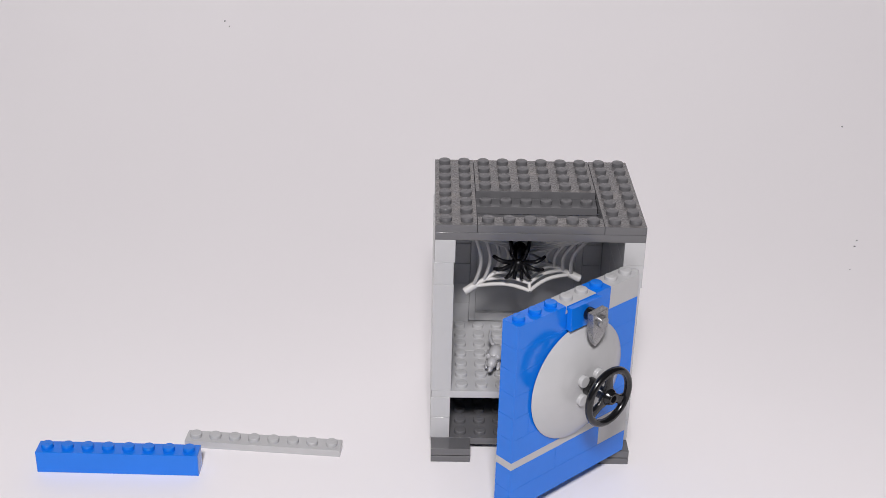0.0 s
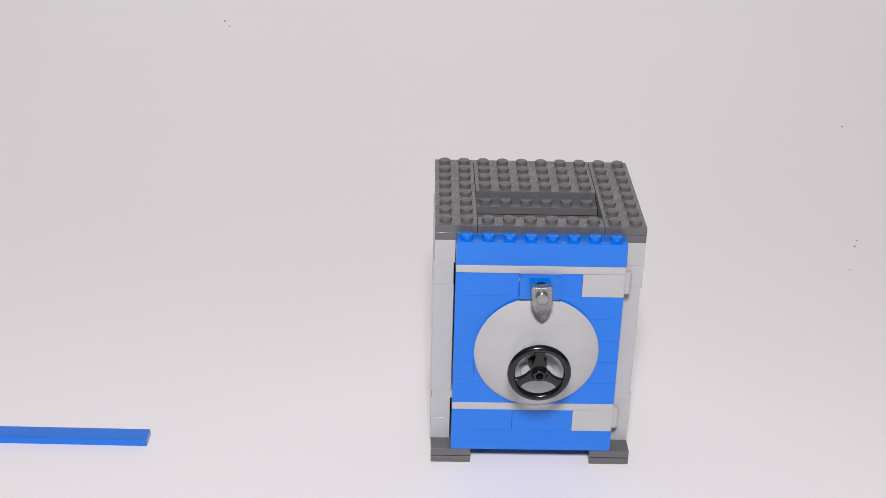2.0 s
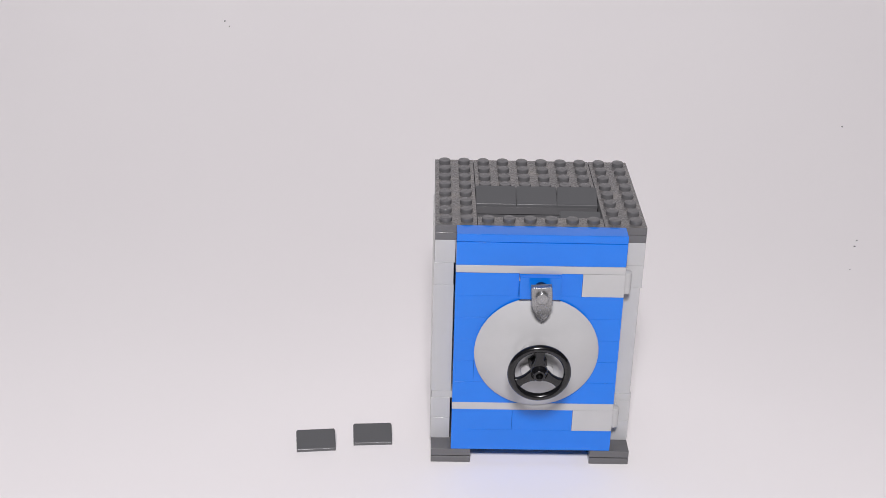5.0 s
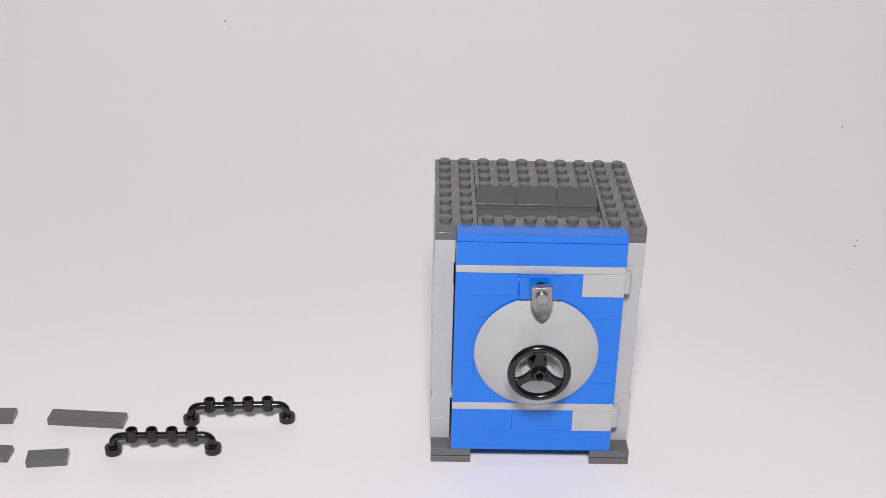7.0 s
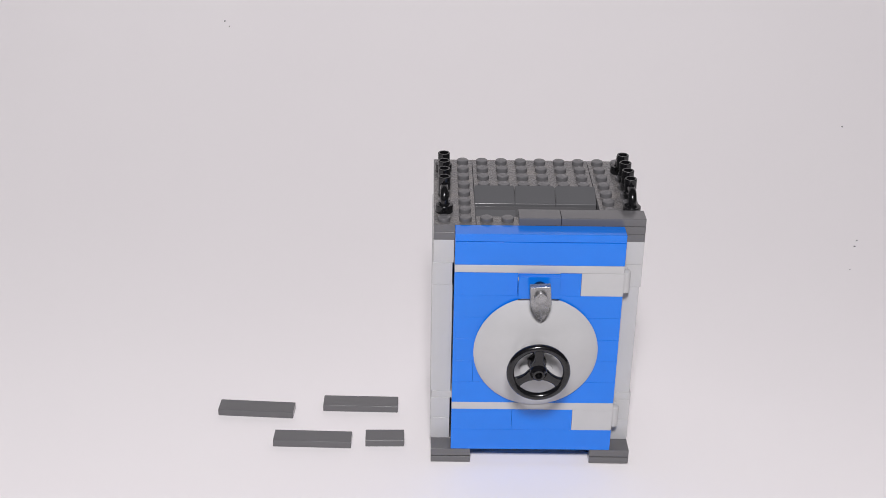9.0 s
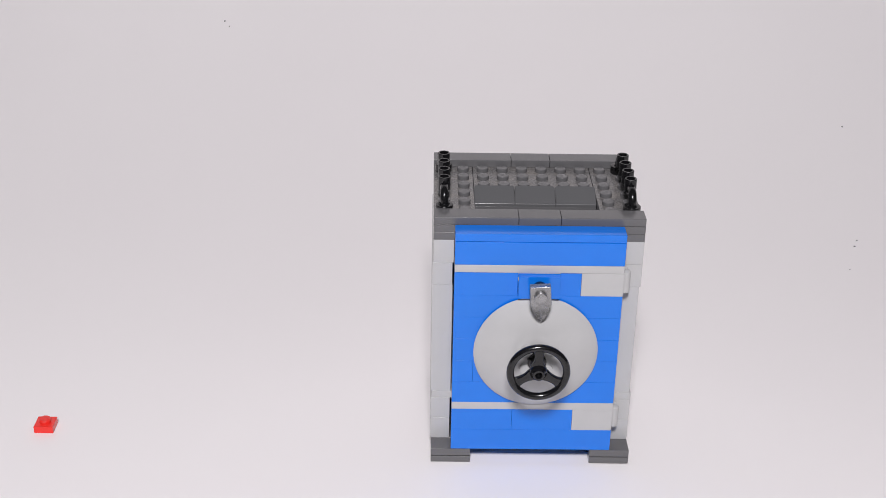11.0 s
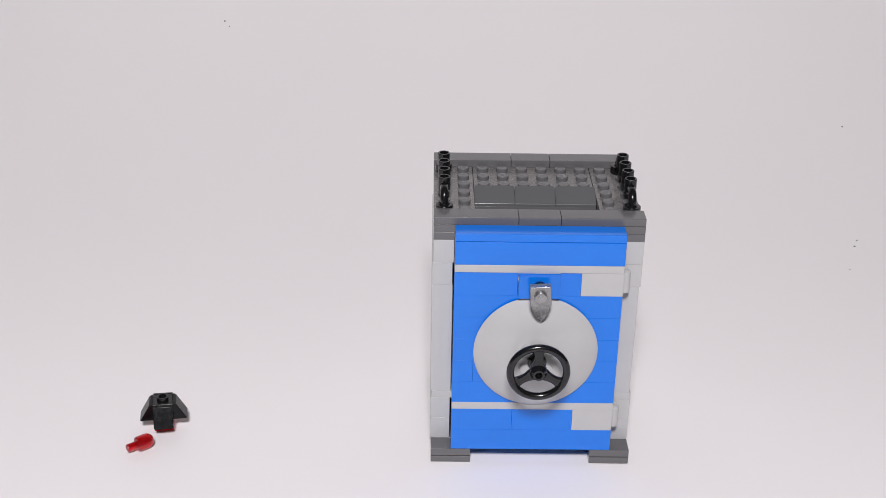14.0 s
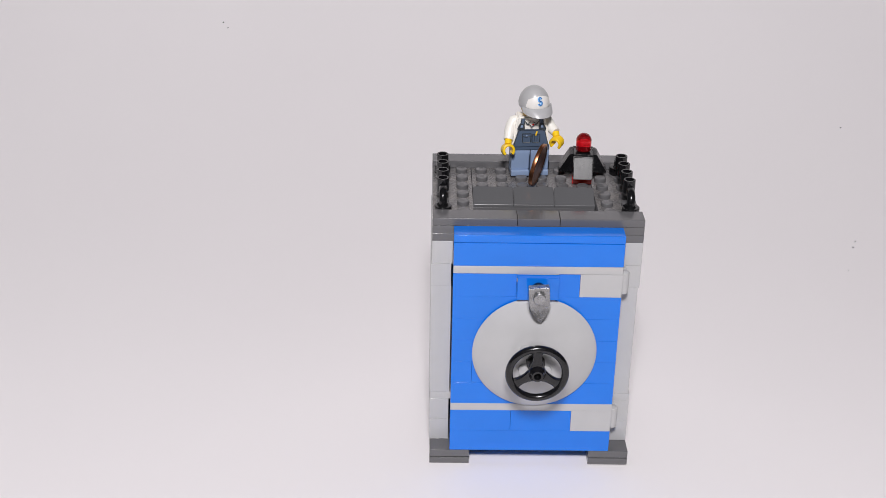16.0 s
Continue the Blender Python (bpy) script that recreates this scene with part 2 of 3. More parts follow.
def toy_safe():
    safe = empty("toy_safe", "light grey toy brick safe with dark grey roof and blue door", "toy safe")
    b = lambda name, mat, *a, top=True, label="": part(name, block(*a, top=top), mat, safe, label)
    # feet and base
    for X in (0, 8):
        for Y in (-1, 6):
            b("foot", DARK, X, X + 2, Y, Y + 2, 0, 0.9, top=False)
        b("foot", DARK, X, X + 2, -1, 0, 1, 2, top=False)
    b("base_plate", DARK, 0, 10, 0, 8, 1, 2)
    # side walls, back wall and shelf
    for Z0, Z1 in ((2, 5), (5, 8), (9, 24), (24, 27), (27, 30)):
        for X in (0, 9):
            if Z1 - Z0 > 3:
                a, c = (-0.04, 0.965) if X == 0 else (9, 9.93)
                b("wall_panel", LIGHT, a, c, 0, 4, Z0, Z1, top=False)
                b("wall_panel", LIGHT, a, c, 4, 8, Z0, Z1, top=False)
            else:
                b("brick", LIGHT, X if X or Z0 > 24 else -0.04, X + (1 if X or Z0 > 24 else 0.94), 0, 8, Z0, Z1, top=False)
        if Z1 - Z0 > 3:
            for Z in range(Z0, Z1, 3):
                b("brick", LIGHT, 1, 2, 7, 8, Z, Z + 3, top=False)
                b("brick", LIGHT, 8, 9, 7, 8, Z, Z + 3, top=False)
            b("wall_panel", LIGHT, 2, 8, 7.3, 8, Z0, Z1, top=False)
        else:
            b("brick", LIGHT, 1, 5, 7, 8, Z0, Z1, top=False)
            b("brick", LIGHT, 5, 9, 7, 8, Z0, Z1, top=False)
    b("shelf", LIGHT, 0, 10, 0, 4, 8, 9)
    b("shelf", LIGHT, 0, 10, 4, 8, 8, 9)
    bm = bmesh.new()
    for x0, x1, z0, z1 in ((2, 2.35, 9.2, 23.8), (7.65, 8, 9.2, 23.8), (2.35, 7.65, 9.2, 10.4), (2.35, 7.65, 22.6, 23.8)):
        box(bm, x0 * S, x1 * S, 7.05 * S, 7.31 * S, z0 * P, z1 * P)
    part("panel_frame", bm, LIGHT, safe)
    # roof: lower layer, then the studded top layer with its slot
    b("roof_plate", DARK, 0, 10, 0, 1, 30, 31, top=False)
    b("roof_plate", DARK, 0, 10, 4, 8, 30, 31, top=False)
    b("roof_plate", DARK, 2, 8, 3, 4, 30, 31)
    b("roof_plate", DARK, 0, 2, 1, 4, 30, 31, top=False)
    b("roof_plate", DARK, 8, 10, 1, 4, 30, 31, top=False)
    # added plate under the slot: seats front slopes, keeps light from the inside
    b("slot_light_stop", DARK, 1, 9, 1, 3, 29, 30, top=False)
    roof_top(safe, 0, 2, 0, 8)
    roof_top(safe, 8, 10, 0, 8)
    roof_top(safe, 2, 8, 4, 8)
    roof_top(safe, 2, 8, 0, 1)
    # hinge halves on the wall
    for Z in (5, 24):
        bm = bmesh.new()
        box(bm, 9.0 * S + 0.8, 9.0 * S + 2.4, -0.9, 0.02, Z * P + 0.6, Z * P + 8.8, 0.3)
        part("hinge_leaf", bm, LIGHT, safe)
    return safe


HINGE = (74.4, -1.5)


def dish_profile():
    """Shallow dish of six studs, bulging along +z, with a flat middle."""
    out = [(0, 6.25), (7.5, 6.25)]
    for i in range(1, 13):
        a = i / 12
        out.append((7.5 + (23.8 - 7.5) * a, 6.25 - 5.65 * a ** 1.7))
    return out + [(24.05, 0.3), (23.9, 0.0), (22.5, -0.3), (0, 0.3)]


def wheel_spoke(bm, m):
    """Flat spoke along +x that flares into the hub and into the rim, with a ridge along its middle."""
    b = bmesh.new()
    rows = []
    for x, w in ((2.2, 2.5), (3.4, 2.15), (4.6, 1.75), (6.0, 1.6), (7.6, 1.65), (8.8, 2.0), (10.0, 2.9)):
        rows.append([b.verts.new((x, y, z)) for y, z in ((-w, 8.4), (-w, 9.5), (-w + 0.35, 9.85), (0, 10.0), (w - 0.35, 9.85), (w, 9.5), (w, 8.4))])
    for p, q in zip(rows, rows[1:]):
        for i in range(7):
            j = (i + 1) % 7
            b.faces.new((p[i], q[i], q[j], p[j]))
    b.faces.new(rows[0])
    b.faces.new(rows[-1][::-1])
    bmesh.ops.recalc_face_normals(b, faces=b.faces)
    return fuse(bm, b, m)


def safe_door(safe):
    """Door in the space of its hinge; the closed pose has no turn."""
    hx, hy = HINGE

    def piece(name, mat, X0, X1, Z0, Z1, parent, top=False, Y0=-1, Y1=0, label=""):
        bm = block(X0, X1, Y0, Y1, Z0, Z1, top, bev=0.06, g=0.035)
        bm.transform(shift(-hx, -hy, 0))
        return part(name, bm, mat, parent, label)

    door = piece("door", BLUE, 1, 9, 2.05, 5, safe, label="blue brick door with grey round dish and black wheel")
    for X0, X1, Z0, Z1 in ((1, 4, 5, 8), (4, 7, 5, 8), (1, 9, 9, 12), (1, 2, 12, 15), (2, 9, 12, 15), (1, 9, 15, 18), (1, 9, 18, 21), (1, 9, 21, 24)):
        piece("brick", BLUE, X0, X1, Z0, Z1, door)
    piece("plate", LIGHT, 1, 9, 8, 9, door)
    piece("brick", BLUE, 1, 4, 24, 27, door, True)
    piece("brick", BLUE, 6, 7, 24, 27, door, True)
    piece("brick", BLUE, 4, 6, 24, 26, door, Y0=-0.98)
    piece("bracket_top", LIGHT, 4, 6, 26, 27, door, True)
    piece("bracket_lip", BLUE, 4, 6, 26.55, 27, door, Y0=-1.06, Y1=-1.0)
    piece("bracket_face", BLUE, 4.02, 5.98, 24.05, 26.95, door, Y0=-1.36, Y1=-1.06, label="blue bracket")
    for Z in (5, 24):
        piece("hinge_brick", LIGHT, 7, 9, Z, Z + 3, door, Z == 24, label="light grey hinge brick")
        bm = bmesh.new()
        h = Z * P
        lathe(bm, [(0, h + 0.3), (1.7, h + 0.3), (1.95, h + 0.6), (1.95, h + 8.9), (1.7, h + 9.2), (0, h + 9.2)], 18, shift(-1.35, -2.6, 0))
        box(bm, -3.4, -1.3, -4.3, -0.8, h + 0.6, h + 8.8, 0.2)
        part("hinge_barrel", bm, LIGHT, door)
    at = shift(5 * S - hx, -8 - hy, 16.5 * P) @ turn(rx=90)      # local z points out of the door
    bm = bmesh.new()
    lathe(bm, dish_profile(), 72, at @ shift(0, 0, 0.6))
    part("dish", bm, LIGHT, door, "light grey round dish with four studs")
    for x in (-4, 4):
        for y in (-4, 4):
            bm = bmesh.new()
            lathe(bm, STUD, 20, at @ shift(x, y, 6.8))
            part("stud", bm, LIGHT, door)
    wheel_at = at @ shift(0, 0.3, 7.0)
    bm = bmesh.new()
    lathe(bm, [(0, -1), (3.6, -1), (3.6, 2.6), (2.8, 3.1), (2.4, 3.6), (2.4, 8.2), (0, 8.2)], 28, wheel_at)
    part("axle", bm, BLACK, door, "black axle behind the wheel")
    bm = bmesh.new()
    tube(bm, [(10.6 * math.cos(i * math.pi / 32), 10.6 * math.sin(i * math.pi / 32), 9.6) for i in range(64)], 1.45, 14, True, m=wheel_at.copy())
    for k in range(3):
        wheel_spoke(bm, wheel_at @ turn(rz=90 + 120 * k))
    wheel = part("wheel", bm, BLACK, door, "glossy black three-spoke wheel")
    bm = bmesh.new()
    lathe(bm, [(0, 7.9), (3.3, 7.9), (3.4, 8.2), (3.4, 9.6), (3.0, 10.5), (2.5, 11.0), (2.3, 11.9), (2.1, 12.05), (1.45, 12.05), (1.3, 11.9), (1.3, 9.9), (0, 9.9)], 30, wheel_at)
    part("hub", bm, BLACK, wheel, "hollow black hub")
    # knob and pointed latch
    bm = bmesh.new()
    lathe(bm, [(0, 0), (2.5, 0), (2.6, 0.3), (2.6, 3.0), (2.4, 3.2), (0, 3.2)], 22, shift(40 - hx, -11.6 - hy, 25.75 * P) @ turn(rx=90))
    part("knob", bm, BLACK, door, "black round knob")
    bm = bmesh.new()
    m = shift(40.0 - hx, -14.8 - hy, 25.05 * P + 1.6) @ turn(rx=90) @ turn(rz=4)
    box(bm, -3.9, 3.9, -3.9, 3.9, 0, 3.1, 0.2, m=m.copy())
    lathe(bm, STUD, 20, m @ shift(0, 0, 3.1))
    lathe(bm, [(1.2, 4.7), (1.2, 4.95), (0, 4.95)], 14, m @ shift(0, 0, 0))
    b2 = bmesh.new()
    rings = []
    for y, w, low, thick in ((-3.8, 3.7, 0.1, 2.9), (-6.2, 3.4, 0.1, 2.4), (-8.6, 2.5, 0.2, 1.8), (-10.6, 1.2, 0.3, 1.2)):
        rings.append([b2.verts.new(v) for v in ((-w, y, low), (w, y, low), (w * 0.9, y, thick), (-w * 0.9, y, thick))])
    tip = b2.verts.new((0, -11.9, 0.5))
    b2.faces.new(rings[0])
    for p, q in zip(rings, rings[1:]):
        for i in range(4):
            b2.faces.new((p[i], p[(i + 1) % 4], q[(i + 1) % 4], q[i]))
    for i in range(4):
        b2.faces.new((rings[-1][i], rings[-1][(i + 1) % 4], tip))
    bmesh.ops.recalc_face_normals(b2, faces=b2.faces)
    fuse(bm, b2, m)
    part("latch", bm, STEEL, door, "pearl grey pointed latch plate")
    return door


def spider_web():
    """Rubbery web hung under the roof: spokes from a hub and sagging threads between them."""
    hub = Vector((4.75 * S, 3.6 * S, 24.0 * P))
    ends = [Vector((x * S, y * S, z * P)) for x, y, z in ((1.9, 1.0, 29.3), (1.95, 3.0, 19.8), (4.8, 2.0, 20.6), (7.05, 3.5, 21.1), (7.5, 1.0, 29.3), (4.75, 3.2, 26.4))]
    bm = bmesh.new()
    ball(bm, *hub, 1.1, 1.1, 1.1)
    web = tagged(finish("spider_web", bm, WEB), "white plastic spider web hanging inside the safe", "toy web")
    for i, e in enumerate(ends):
        bm = bmesh.new()
        tube(bm, [hub.lerp(e, k / 8) for k in range(9)], [0.6 + (0.6 if i in (1, 3) else 0.2) * k / 8 for k in range(9)], 8)
        part("spoke", bm, WEB, web)
        o = ends[(i + 1) % len(ends)]
        for f in (0.42, 0.6, 0.79, 0.98):
            a, c = hub.lerp(e, f), hub.lerp(o, f)
            row = []
            for k in range(11):
                u = k / 10
                q = a.lerp(c, u)
                row.append(q.lerp(hub, 0.5 * u * (1 - u)))
            bm = bmesh.new()
            tube(bm, row, 0.5 + 0.3 * f, 8)
            part("thread", bm, WEB, web)
    for e in ends[1:4:2]:
        d = (e - hub).normalized()
        bm = bmesh.new()
        tube(bm, [e - d * 2, e + d * 3.5], 1.6, 12)
        part("peg", bm, WEB, web)
    return web


def spider():
    bm = bmesh.new()
    ball(bm, 0, 0, -0.6, 3.8, 3.2, 4.2)
    ball(bm, 0, -1.5, -6.0, 3.0, 2.3, 3.0)
    ob = finish("spider", bm, SCUFFED)
    ob.location = (4.2 * S * MM, 2.6 * S * MM, 25.6 * P * MM)
    for sx in (-1, 1):
        for ang, reach in ((76, 11.5), (20, 9.6), (-16, 8.8), (-60, 7.4)):
            c, s = math.cos(radians(ang)) * sx, math.sin(radians(ang))
            pts = [(c * reach * u + sx * 1.2, -1.0 - 4.2 * math.sin(u * 2.6), -4.4 + s * reach * u) for u in (0.1, 0.35, 0.6, 0.8, 1.0)]
            bm = bmesh.new()
            tube(bm, pts, [1.0, 0.95, 0.9, 0.85, 0.7], 8)
            part("leg", bm, SCUFFED, ob)
        bm = bmesh.new()
        tube(bm, [(sx * 1.1, -2.2, -7.0), (sx * 1.5, -3.0, -11.2)], [0.9, 0.7], 8)
        part("fang", bm, SCUFFED, ob)
    return tagged(ob, "black plastic toy spider sitting on the white web", "toy spider")


def rat():
    """Light grey toy rat, one plain mesh, standing on the shelf studs."""
    bm = bmesh.new()
    ball(bm, 0, 2, 4.2, 3.2, 5.4, 3.6)
    ball(bm, 0, -4.6, 4.0, 2.2, 3.4, 2.4)
    ball(bm, 0, -8.0, 3.0, 1.1, 2.2, 1.2)
    for sx in (-1, 1):
        ball(bm, sx * 1.9, -3.6, 6.0, 1.1, 0.6, 1.2, seg=10)
        tube(bm, [(sx * 2.4, 4.8, 3.5), (sx * 3.1, 4.4, 1.6), (sx * 3.0, 2.6, 0.5)], [1.7, 1.2, 0.7], 8)
        tube(bm, [(sx * 1.8, -2.6, 3.2), (sx * 2.4, -3.2, 1.2), (sx * 2.3, -4.4, 0.5)], [1.2, 0.9, 0.6], 8)
    tube(bm, [(0, 7, 3.2), (-1.0, 9.2, 2.6), (-3.2, 10.6, 4.0), (-4.2, 9.8, 7.4), (-3.8, 9.4, 11.0)], [1.1, 0.95, 0.8, 0.7, 0.5], 8)
    ob = finish("rat", bm, RAT)
    ob.matrix_basis = pose(3.2 * S * MM, 2.2 * S * MM, (9 * P + 1.7) * MM, 0, 0, -14) @ Matrix.Scale(1.0, 4)
    return tagged(ob, "light grey plastic toy rat standing on the shelf studs", "toy rat")


SAFE = toy_safe()
DOOR = safe_door(SAFE)
spider_web()
spider()
rat()


# ---- loose pieces; origin under the middle of each ----
def piece_of(name, n, h, mat, top, label, category, group=""):
    bm = block(-n / 2, n / 2, -0.5, 0.5, 0, h, top, bev=0.2)
    return tagged(finish(name, bm, mat), label, category, group)


LIP, RISE = 1.3, 5.8


def slope(name, w, mat, label, group):
    """A low slope one stud deep: thin lip in front (-y), tall behind."""
    h, d, r = w / 2 - 0.06, 3.95, 0.8
    plan = [(-h, -d), (h, -d)]
    for sx, a0 in ((1, 0), (-1, 90)):               # rounded corners behind
        for k in range(5):
            a = radians(a0 + 22.5 * k)
            plan.append((sx * (h - r) + r * math.cos(a), d - r + r * math.sin(a)))
    bm = bmesh.new()
    low = [bm.verts.new((x, y, 0)) for x, y in plan]
    high = [bm.verts.new((x, y, LIP + (RISE - LIP) * (y + d) / (2 * d))) for x, y in plan]
    bm.faces.new(low[::-1])
    lid = bm.faces.new(high)
    n = len(plan)
    for i in range(n):
        bm.faces.new((low[i], low[(i + 1) % n], high[(i + 1) % n], high[i]))
    bm.normal_update()
    bmesh.ops.bevel(bm, geom=list(lid.edges), offset=0.32, segments=3, affect="EDGES")
    return tagged(finish(name, bm, mat), label, "toy slope", group)


def railing(label):
    """Low bar on two round feet with four open studs along it."""
    bar = bmesh.new()
    z = 8.0
    pts = [(-20, 0, 2.5), (-20, 0, 4.6), (-19.6, 0, 6.1), (-18.6, 0, 7.3), (-17.2, 0, 7.9), (-15.6, 0, z)]
    pts = pts + [(-x, y, h) for x, y, h in pts[::-1]]
    tube(bar, pts, 1.6, 14)
    rail = tagged(finish("toy_railing", bar, BLACK), label, "toy railing", "black railings on the roof")
    for x in (-20, 20):
        bm = bmesh.new()
        lathe(bm, [(0, 0), (3.2, 0), (3.4, 0.2), (3.4, 3.0), (3.2, 3.2), (2.0, 3.2), (1.9, 3.6), (0, 3.6)], 24, shift(x, 0, 0))
        part("foot", bm, BLACK, rail)
    for x in (-12, -4, 4, 12):
        bm = bmesh.new()
        lathe(bm, [(0, 5.9), (2.2, 5.9), (2.4, 6.1), (2.4, 11.0), (2.25, 11.2), (1.7, 11.2), (1.6, 11.05), (1.6, 8.8), (0, 8.8)], 22, shift(x, 0, 0))
        part("open_stud", bm, BLACK, rail)
    return rail


def four_way_brick():
    bm = bmesh.new()
    box(bm, -3.94, 3.94, -3.94, 3.94, 0.01, 9.59)
    brick = tagged(finish("stud_brick", bm, BLACK), "small black brick with open studs on four sides", "toy brick")
    spots = [shift(0, 0, 9.58)] + [turn(rz=a) @ shift(0, -3.94, 4.9) @ turn(rx=90) for a in (0, 90, 180, 270)]
    for m in spots:
        bm = bmesh.new()
        lathe(bm, HOLLOW, 22, m.copy())
        lathe(bm, [(0, 0.25), (1.6, 0.25)], 22, m.copy())
        part("open_stud", bm, BLACK, brick)
    return brick


def red_lamp():
    bm = bmesh.new()
    out = [(0, 0), (1.45, 0), (1.6, 0.2), (1.6, 4.2), (2.8, 4.4), (3.1, 4.8), (3.1, 8.5)]
    out += [(3.1 * math.cos(a * math.pi / 16), 8.5 + 3.1 * math.sin(a * math.pi / 16)) for a in range(1, 8)] + [(0, 11.6)]
    lathe(bm, out, 28)
    return tagged(finish("signal_lamp", bm, GLOW_RED), "clear red plastic domed signal lamp with a thin stem", "toy lamp")


def coin():
    bm = bmesh.new()
    lathe(bm, [(0, -0.6), (7.7, -0.6), (7.9, -0.8), (8.5, -0.8), (8.75, -0.6), (8.75, 0.6), (8.5, 0.8), (7.9, 0.8), (7.7, 0.6), (0, 0.6)], 56)
    return tagged(finish("coin", bm, COPPER), "worn copper coin leaning against the toy figure", "coin")


def grip(bm, m, mat=0):
    """Open ring of a toy figure's grip: thick arc round the y axis, open below."""
    b = bmesh.new()
    rows = []
    for i in range(13):
        a = radians(-48 + 276 * i / 12)
        c, d = math.cos(a), math.sin(a)
        rows.append([b.verts.new((r * c, y, r * d)) for r, y in ((2.65, -1.6), (2.65, 1.6), (2.4, 1.9), (1.7, 1.9), (1.5, 1.6), (1.5, -1.6), (1.7, -1.9), (2.4, -1.9))])
    for p, q in zip(rows, rows[1:]):
        for i in range(8):
            j = (i + 1) % 8
            b.faces.new((p[i], q[i], q[j], p[j]))
    b.faces.new(rows[0])
    b.faces.new(rows[-1][::-1])
    bmesh.ops.recalc_face_normals(b, faces=b.faces)
    return fuse(bm, b, m, mat)


def sheet(bm, grid, thick, mat=0, m=None):
    """A bent sheet through a grid of points, thickened along its normals."""
    b = bmesh.new()
    rows = [[b.verts.new(p) for p in row] for row in grid]
    for p, q in zip(rows, rows[1:]):
        for i in range(len(p) - 1):
            b.faces.new((p[i], p[i + 1], q[i + 1], q[i]))
    b.normal_update()
    bmesh.ops.solidify(b, geom=list(b.faces), thickness=thick)
    bmesh.ops.recalc_face_normals(b, faces=b.faces)
    return fuse(bm, b, m, mat)


def doll():
    """Small toy figure in cap and overalls, one plain mesh; origin between its feet, facing -y."""
    bm = bmesh.new()
    for sx in (-1, 1):
        x0, x1 = (0.2, 7.7) if sx > 0 else (-7.7, -0.2)
        box(bm, x0, x1, -4.6, 3.6, 0, 2.6, 0.4, 1)
        box(bm, x0, x1, -3.4, 3.6, 2.4, 10.2, 0.5, 1)
        lathe(bm, [(0, x0), (3.4, x0), (3.4, x1), (0, x1)], 24, shift(0, 0.1, 9.6) @ turn(ry=90), 1)
    box(bm, -7.7, 7.7, -3.7, 3.6, 11.0, 12.9, 0.35, 2)
    torso = bmesh.new()
    lo = [torso.verts.new(v) for v in ((-7.7, -3.6, 12.9), (7.7, -3.6, 12.9), (7.7, 3.6, 12.9), (-7.7, 3.6, 12.9))]
    hi = [torso.verts.new(v) for v in ((-5.7, -3.3, 25.2), (5.7, -3.3, 25.2), (5.7, 3.3, 25.2), (-5.7, 3.3, 25.2))]
    torso.faces.new(lo[::-1])
    torso.faces.new(hi)
    for i in range(4):
        torso.faces.new((lo[i], lo[(i + 1) % 4], hi[(i + 1) % 4], hi[i]))
    bmesh.ops.bevel(torso, geom=list(torso.edges), offset=0.5, segments=2, affect="EDGES")
    fuse(bm, torso, None, 3)
    lean = turn(rx=1.4)                                  # prints lie on the sloping chest

    def patch(outline, y, mat):
        b = bmesh.new()
        ring = [[b.verts.new((x, q, z)) for x, z in outline] for q in (y, -3.2)]
        n = len(outline)
        b.faces.new(ring[0])
        for i in range(n):
            b.faces.new((ring[0][i], ring[1][i], ring[1][(i + 1) % n], ring[0][(i + 1) % n]))
        bmesh.ops.recalc_face_normals(b, faces=b.faces)
        fuse(bm, b, lean.copy(), mat)

    def line(points, width=0.17, mat=6, y=-4.06):
        tube(bm, [(x, y, z) for x, z in points], width, 6, mat=mat, m=lean.copy())

    patch([(-7.3, 13.0), (7.3, 13.0), (5.4, 19.9), (4.3, 20.3), (-4.3, 20.3), (-5.4, 19.9)], -3.98, 2)
    line([(-7.0, 13.4), (-5.3, 19.8), (-4.3, 20.2), (4.3, 20.2), (5.3, 19.8), (7.0, 13.4)], 0.16)
    for sx in (-1, 1):
        patch([(sx * 3.5, 20.2), (sx * 4.9, 20.2), (sx * 4.3, 24.9), (sx * 2.9, 24.9)], -3.95, 2)
        line([(sx * 3.4, 20.3), (sx * 2.9, 24.8)], 0.17)
        line([(sx * 4.9, 20.3), (sx * 4.3, 24.8)], 0.17)
        patch([(sx * 2.9, 20.5), (sx * 5.5, 20.2), (sx * 5.6, 21.3), (sx * 4.6, 22.9), (sx * 3.4, 22.9), (sx * 2.8, 21.6)], -4.1, 6)
        patch([(sx * 3.6, 21.3), (sx * 4.6, 21.2), (sx * 4.4, 22.3), (sx * 3.7, 22.3)], -4.16, 1)
        ball(bm, sx * 5.4, -4.1, 20.7, 0.5, 0.2, 0.5, 6, 8, lean.copy())
        line([(0, 21.2), (sx * 0.9, 22.3), (sx * 2.0, 22.6), (sx * 2.6, 23.8)], 0.18, y=-3.75)
        line([(sx * 0.5, 23.6), (sx * 1.4, 23.0), (sx * 2.0, 22.6)], 0.14, y=-3.75)
    ball(bm, 0.6, -3.75, 22.4, 0.4, 0.2, 0.4, 8, 8, lean.copy())
    for x0, x1, z1 in ((-3.6, -0.2, 18.6), (0.3, 3.4, 18.2)):
        ring = [(x0, z1), (x1, z1), (x1, 15.2), (x1 - 0.4, 14.8), (x0 + 0.4, 14.8), (x0, 15.2), (x0, z1)]
        line(ring, 0.2)
    line([(-3.6, 17.5), (-2.0, 17.1), (-0.2, 17.5)], 0.16)
